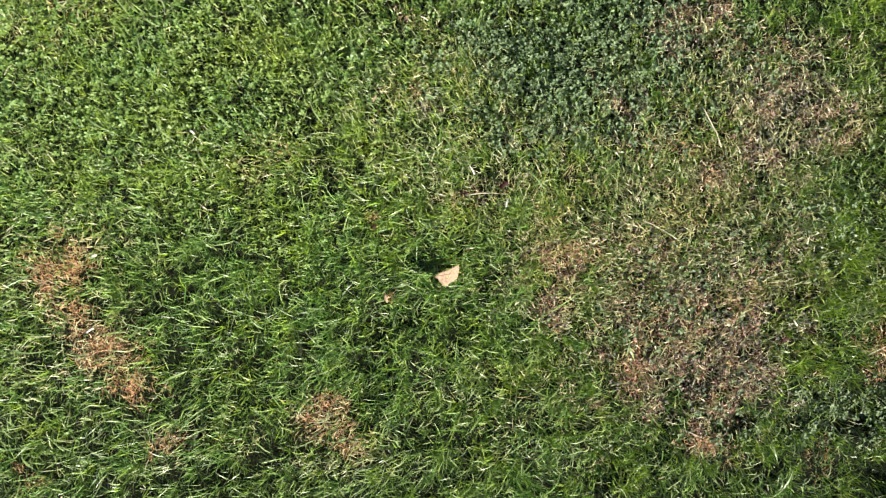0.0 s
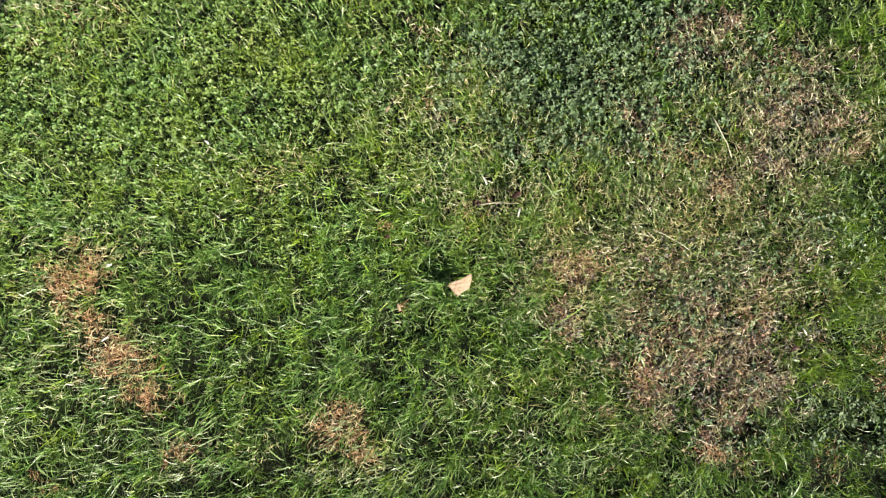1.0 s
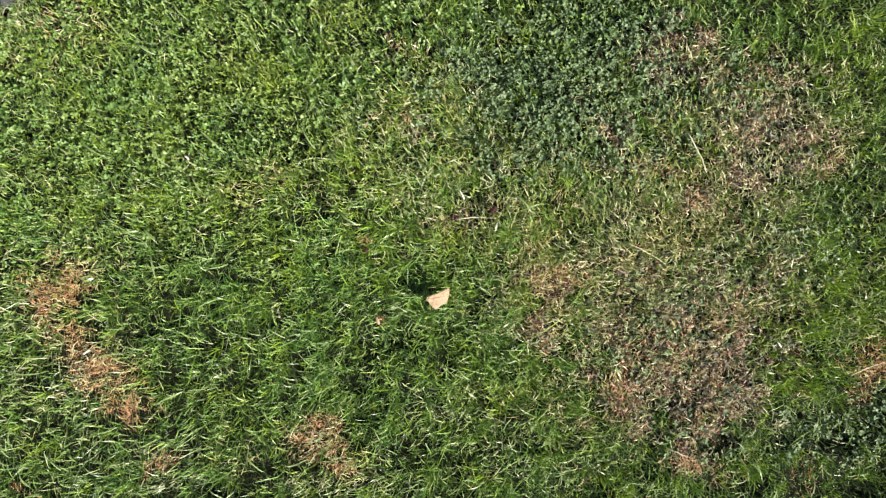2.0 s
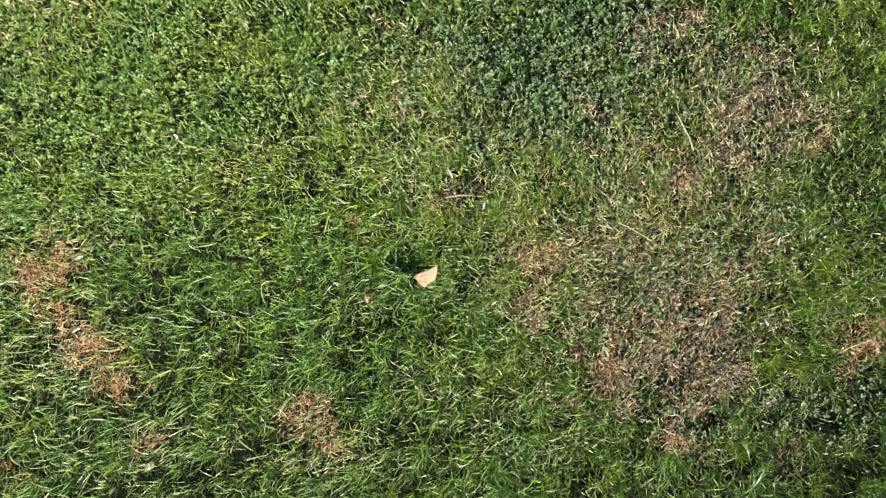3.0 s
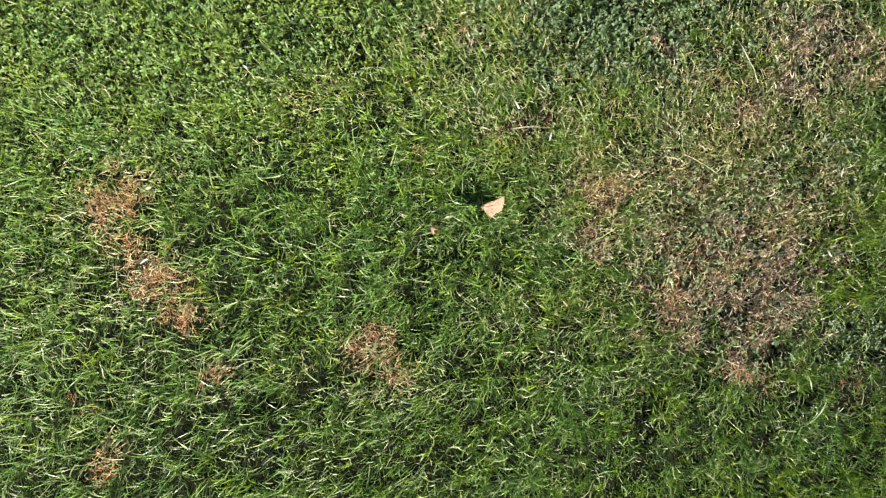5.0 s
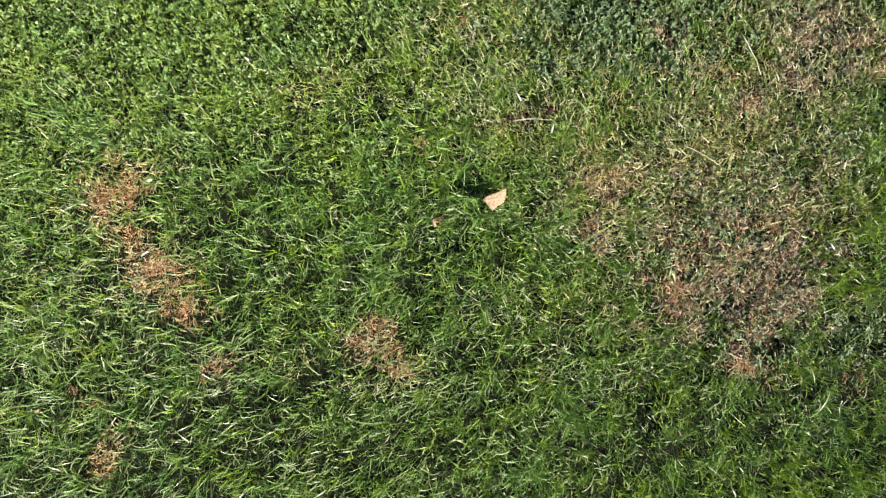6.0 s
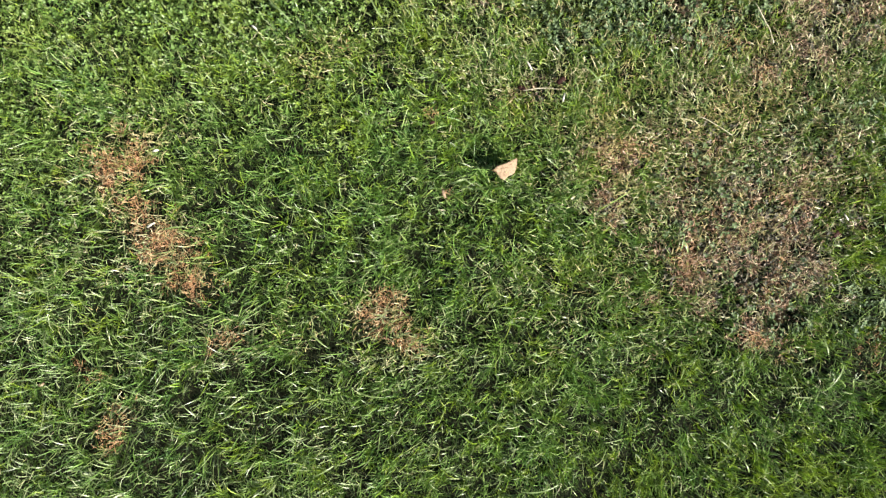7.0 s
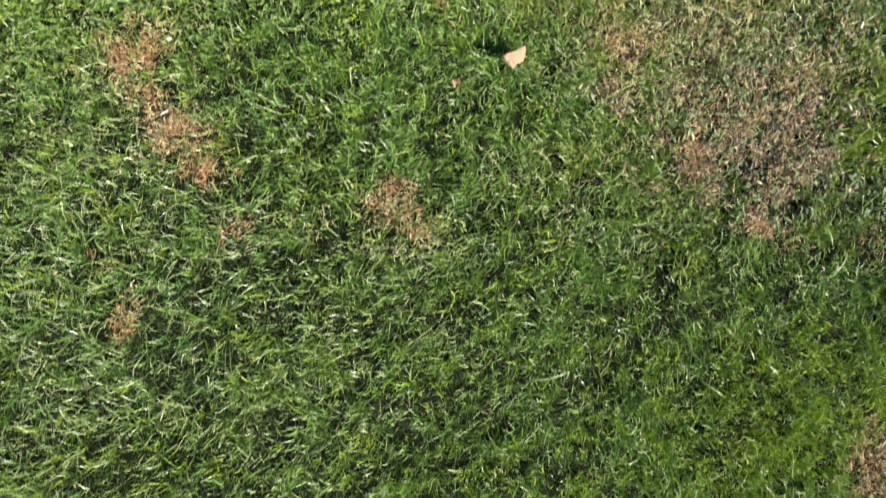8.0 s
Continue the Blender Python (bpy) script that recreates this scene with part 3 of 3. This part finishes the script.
    ob = ribbons("surrounding_grass", GREEN, rng, x, y, 0 * x, pick(n, 0.018, 0.032) * (1 + np.clip(rim_at(x, y), 0, 0.6)), pick(n, 0.002, 0.004) * (1 + 2.5 * np.clip(rim_at(x, y), 0, 0.6)), pick(n, 0, 6.283), pick(n, 0.2, 1.0), pick(n, 0.2, 1.0), steps=2)
    tagged(ob, "green lawn grass spreading round the clover patch", "grass", kind="stuff")


build_turf()


# ---- things ----
def part(name, bm, material, parent=None, label=""):
    me = bpy.data.meshes.new(name)
    bm.to_mesh(me)
    bm.free()
    me.materials.append(material)
    ob = new(name, me)
    if parent:
        ob.parent = parent
    if label:
        ob["label"] = label
    return ob


def slab_mesh(length, width, thick, seed):
    r = random.Random(seed)
    bm = bmesh.new()
    bmesh.ops.create_cube(bm, size=1.0)
    for v in bm.verts:
        v.co = Vector((v.co.x * length, v.co.y * width, v.co.z * thick))
    bmesh.ops.bevel(bm, geom=bm.edges[:], offset=0.006, segments=2, affect="EDGES")
    for v in bm.verts:
        v.co += Vector([r.uniform(-0.001, 0.001) for _ in range(3)])
    return bm


def build_path():
    base = tagged(new("pavement"), "grey concrete slab path along the lawn's edge", "pavement", kind="structure")
    nx, ny = PATH_SIDE
    along = Vector((ny, -nx, 0))
    out = Vector((nx, ny, 0))
    foot = out * PATH_EDGE
    base.matrix_world = Matrix.Translation(foot)
    angle = math.atan2(along.y, along.x)
    first = part("slab", slab_mesh(0.44, 0.44, 0.05, 1), STONE, base)
    mesh = first.data
    for k in range(16):
        ob = first if k == 0 else new("slab", mesh)
        ob.parent = base
        spot = along * (0.45 * (k - 7.5) - 0.55) + out * 0.225
        ob.matrix_local = Matrix.Translation((spot.x, spot.y, -0.012)) @ pose(0, 0, 0, 0, 0, math.degrees(angle))


build_path()


def build_dead_leaf():
    """A curled, broken dry leaf caught upright over the grass tips: blade with a torn edge, midrib, stalk down into the turf."""
    base = tagged(new("dead_leaf"), "curled pale tan dry leaf caught on the grass tips", "leaf")
    base.matrix_world = pose(*LEAF_AT, 0, 0, 0)
    bm = bmesh.new()
    rim = [(-0.023, 0.0), (-0.017, 0.006), (-0.008, 0.009), (0.002, 0.012), (0.010, 0.017), (0.020, 0.021), (0.0205, 0.012), (0.019, 0.003),
           (0.016, -0.006), (0.010, -0.010), (0.004, -0.012), (-0.003, -0.019), (-0.010, -0.0165), (-0.013, -0.012), (-0.017, -0.006)]
    rings = []
    for f in (1.0, 0.72, 0.42):
        ring = []
        for u, v in rim:
            u, v = u * f, v * f
            curl = 4.0 * u * v + 9.0 * v * v - 0.22 * u + 0.2 * v - 1.2 * max(u - 0.0165, 0) + 0.5 * max(-u - 0.016, 0)
            ring.append(bm.verts.new((u, v, curl + 0.0012 * noise.noise((u * 160, v * 160, 3)))))
        rings.append(ring)
    mid = bm.verts.new((0, 0, 0.0006))
    n = len(rim)
    for a, b in zip(rings, rings[1:]):
        for i in range(n):
            bm.faces.new((a[i], a[(i + 1) % n], b[(i + 1) % n], b[i]))
    for i in range(n):
        bm.faces.new((rings[-1][i], rings[-1][(i + 1) % n], mid))
    bmesh.ops.recalc_face_normals(bm, faces=bm.faces[:])
    bmesh.ops.solidify(bm, geom=bm.faces[:], thickness=0.0005)
    for f in bm.faces:
        f.smooth = True
    part("leaf_blade", bm, TAN, base)
    bm = bmesh.new()
    tube(bm, [(-0.0225, 0.0002, 0.0085), (-0.010, 0.001, 0.0028), (0.004, 0.004, 0.0012), (0.0165, 0.0165, 0.0045)], 0.0003, 0.00012)
    part("midrib", bm, RIB, base, "reddish brown midrib")
    bm = bmesh.new()
    tube(bm, [(-0.0225, 0.0002, 0.0085), (-0.026, -0.001, 0.004), (-0.022, -0.002, -0.02), (-0.014, -0.003, -LEAF_AT[2] + 0.002)], 0.0008, 0.0006)
    part("stalk", bm, RIB, base, "thin reddish brown stalk")


def tube(bm, points, r0, r1, sides=5):
    """A tapering round stem through the points."""
    pts = [Vector(p) for p in points]
    rings = []
    for k, p in enumerate(pts):
        d = (pts[min(k + 1, len(pts) - 1)] - pts[max(k - 1, 0)]).normalized()
        a = d.orthogonal().normalized()
        b = d.cross(a)
        r = r0 + (r1 - r0) * k / (len(pts) - 1)
        rings.append([bm.verts.new(p + (a * math.cos(6.2832 * i / sides) + b * math.sin(6.2832 * i / sides)) * r) for i in range(sides)])
    for u, v in zip(rings, rings[1:]):
        for i in range(sides):
            bm.faces.new((u[i], u[(i + 1) % sides], v[(i + 1) % sides], v[i]))
    bm.faces.new(rings[0][::-1])
    bm.faces.new(rings[-1])


LEAF_AT = (0.0067, -0.1690, 0.039)
build_dead_leaf()


# ---- small loose things in the grass ----
def bent(bm, length, width, arch, twist, r):
    """A small torn, arched scrap: a strip of five cross rows with ragged sides and some thickness."""
    rows = []
    for k in range(6):
        s = k / 5 - 0.5
        w = width * (0.55 + 0.45 * math.cos(s * 2.6)) * r.uniform(0.75, 1.15)
        z = arch * (1 - 4 * s * s)
        a = twist * s
        rows.append([bm.verts.new((s * length, e * w * math.cos(a), z + e * w * math.sin(a) - 0.25 * width * (1 - abs(e) * 2) * 0.5)) for e in (-0.5, 0.0, 0.5)])
    for a, b in zip(rows, rows[1:]):
        for i in (0, 1):
            bm.faces.new((a[i], a[i + 1], b[i + 1], b[i]))
    bmesh.ops.recalc_face_normals(bm, faces=bm.faces[:])
    bmesh.ops.solidify(bm, geom=bm.faces[:], thickness=0.0004)
    for f in bm.faces:
        f.smooth = True


def scrap(x, y, length, width, turn, material, label, category, height=0.022, seed=1):
    bm = bmesh.new()
    r = random.Random(seed)
    bent(bm, length, width * 0.7, r.uniform(0.001, 0.004), r.uniform(-0.8, 0.8), r)
    ob = part("leaf_scrap", bm, material)
    z = float(soil_at(np.array([x]), np.array([y]))[0]) + height
    ob.matrix_world = pose(x, y, z, r.uniform(-12, 12), r.uniform(-10, 10), turn)
    return tagged(ob, label, category, group="loose scraps in the lawn")


def stem(x0, y0, x1, y1, radius, material, label, sag=0.003, height=0.022):
    """A loose stalk lying on the grass from one place to another, with a joint and slight bow."""
    bm = bmesh.new()
    r = random.Random(round((x0 + y0) * 1000))
    side = Vector((y0 - y1, x1 - x0, 0))
    pts = []
    for k in range(7):
        s = k / 6
        p = Vector((x0, y0, 0)).lerp(Vector((x1, y1, 0)), s) + side * (0.12 * s * (1 - s) * r.uniform(0.5, 1.5))
        p.z = height + sag * math.sin(s * 3.1) + r.uniform(-0.0008, 0.0008)
        pts.append(p)
    c = pts[3].copy()
    tube(bm, [p - c for p in pts], radius, radius * 0.55, 6)
    for f in bm.faces:
        f.smooth = True
    ob = part("straw_stem", bm, material)
    ob.matrix_world = Matrix.Translation(c)
    return tagged(ob, label, "stem", group="loose stems in the lawn")


def long_blade(x0, y0, x1, y1, width, label, seed):
    """One long grass blade arching over the turf from its foot to its tip: keeled along the middle, tapered, slightly bowed sideways."""
    r = random.Random(seed)
    a, b = Vector((x0, y0, 0)), Vector((x1, y1, 0))
    along = b - a
    side = Vector((-along.y, along.x, 0)).normalized()
    bow = r.uniform(-0.08, 0.08) * along.length
    low = float(soil_at(np.array([x0]), np.array([y0]))[0]) + 0.008
    bm = bmesh.new()
    rows = []
    for k in range(9):
        s = k / 8
        p = along * s + side * (bow * 4 * s * (1 - s))
        p.z = low + 0.019 * math.sin(math.pi * min(0.12 + 0.75 * s, 1)) ** 0.7
        w = width * (0.55 + 0.45 * min(s * 4, 1)) * (1 - s ** 3 * 0.92) / 2
        rows.append([bm.verts.new(p - side * w + Vector((0, 0, w * 0.35))), bm.verts.new(p), bm.verts.new(p + side * w + Vector((0, 0, w * 0.35)))])
    for u, v in zip(rows, rows[1:]):
        for i in (0, 1):
            bm.faces.new((u[i], u[i + 1], v[i + 1], v[i]))
    for f in bm.faces:
        f.smooth = True
    ob = part("grass_blade", bm, BROAD)
    ob.matrix_world = Matrix.Translation(a)
    return tagged(ob, label, "grass blade", group="long blades on the lawn")


BLEACHED = "small bleached white leaf scrap among the grass"
RED = "crumpled dark red leaf scrap in the grass"
SAND = "small tan scrap of dry leaf in the grass"
for k, (x, y, length, width, turn, material, label) in enumerate((
        (-0.453, 0.090, 0.012, 0.005, -40, PALE, BLEACHED), (-0.639, -0.134, 0.012, 0.006, 10, PALE, BLEACHED), (-0.649, -0.271, 0.018, 0.006, 30, PALE, BLEACHED),
        (0.641, -0.256, 0.016, 0.004, -55, PALE, BLEACHED), (0.681, -0.117, 0.008, 0.004, -30, PALE, BLEACHED), (0.743, -0.097, 0.007, 0.004, 20, PALE, BLEACHED),
        (0.113, -0.037, 0.016, 0.005, 80, PALE, BLEACHED), (0.108, -0.006, 0.018, 0.014, 30, UMBER, RED), (0.036, -0.019, 0.015, 0.012, -20, UMBER, RED),
        (-0.129, -0.082, 0.012, 0.009, 15, UMBER, RED), (-0.107, -0.213, 0.017, 0.008, -70, TAN, SAND), (-0.125, 0.149, 0.014, 0.006, 60, TAN, SAND),
        (0.474, -0.222, 0.012, 0.008, 10, TAN, SAND), (0.624, -0.288, 0.014, 0.012, 40, UMBER, RED), (-0.864, -0.571, 0.012, 0.008, 20, TAN, SAND), (0.050, 0.022, 0.020, 0.004, -60, PALE, BLEACHED))):
    scrap(x, y, length, width, turn, material, label, "leaf scrap", seed=k + 1)
DRY = "thin pale straw stalk lying on the grass"
stem(0.461, 0.135, 0.498, 0.062, 0.0013, STEM, DRY)
stem(0.039, -0.024, 0.112, -0.022, 0.0009, STEM, DRY)
stem(0.777, -0.316, 0.848, -0.287, 0.0011, STEM, "curved yellow grass stalk across the dry patch")
stem(0.437, -0.455, 0.476, -0.472, 0.0009, STEM, DRY)
stem(0.348, -0.065, 0.425, -0.106, 0.0009, STEM, DRY)
for k, (x0, y0, x1, y1) in enumerate((
        (-0.476, 0.371, -0.443, 0.335),
        (-0.602, 0.351, -0.559, 0.295),
        (-0.541, 0.298, -0.506, 0.275),
        (-0.549, 0.263, -0.541, 0.221),
        (-0.412, 0.213, -0.365, 0.167),
        (-0.426, 0.134, -0.384, 0.096),
        (-0.348, 0.142, -0.318, 0.113),
        (-0.644, 0.119, -0.583, 0.083),
        (-0.521, 0.109, -0.483, 0.072),
        (-0.445, 0.060, -0.423, 0.023),
        (-0.755, 0.029, -0.738, -0.004),
        (-0.546, -0.045, -0.584, -0.045),
        (-0.538, -0.038, -0.510, -0.069),
        (-0.241, 0.147, -0.215, 0.103),
        (-0.177, -0.010, -0.138, -0.035),
        (0.143, 0.024, 0.180, -0.013),
        (0.159, -0.011, 0.200, 0.006),
        (-0.332, 0.313, -0.317, 0.278),
        (-0.800, 0.070, -0.760, 0.034),
)):
    long_blade(x0, y0, x1, y1, 0.0026 + 0.0004 * (k % 3), "long pale green grass blade lying over the clover", k + 100)
for k, (x0, y0, x1, y1) in enumerate((
        (-0.801, -0.305, -0.719, -0.306),
        (-0.652, -0.425, -0.599, -0.416),
        (-0.526, -0.090, -0.517, -0.137),
        (-0.584, -0.275, -0.642, -0.285),
        (-0.362, -0.468, -0.322, -0.506),
        (-0.476, -0.349, -0.529, -0.373),
        (0.039, -0.296, 0.067, -0.326),
        (0.606, -0.479, 0.620, -0.523),
        (0.348, -0.323, 0.329, -0.291),
        (0.333, -0.320, 0.340, -0.286),
        (0.635, -0.312, 0.608, -0.307),
        (-0.095, -0.195, -0.059, -0.185),
        (-0.085, -0.174, -0.048, -0.199),
)):
    long_blade(x0, y0, x1, y1, 0.0026 + 0.0004 * (k % 3), "long pale green grass blade arching over short turf", k + 200)
for k, (x0, y0, x1, y1) in enumerate((
        (0.488, -0.692, 0.469, -0.672),
        (0.473, -0.741, 0.457, -0.710),
        (0.586, -0.604, 0.610, -0.619),
        (0.617, -0.572, 0.624, -0.545),
        (0.039, -0.778, 0.115, -0.762),
        (-0.790, -0.501, -0.768, -0.535),
        (-0.929, -0.565, -0.844, -0.556),
        (-0.802, -0.744, -0.744, -0.758),
        (-0.774, -0.708, -0.738, -0.727),
        (-0.272, -0.587, -0.208, -0.596),
        (-0.315, -0.728, -0.358, -0.750),
        (0.648, -0.534, 0.607, -0.588),
        (0.375, -0.785, 0.424, -0.818),
)):
    long_blade(x0, y0, x1, y1, 0.0026 + 0.0004 * (k % 3), "long bleached green grass blade lying on tall lawn", k + 300)
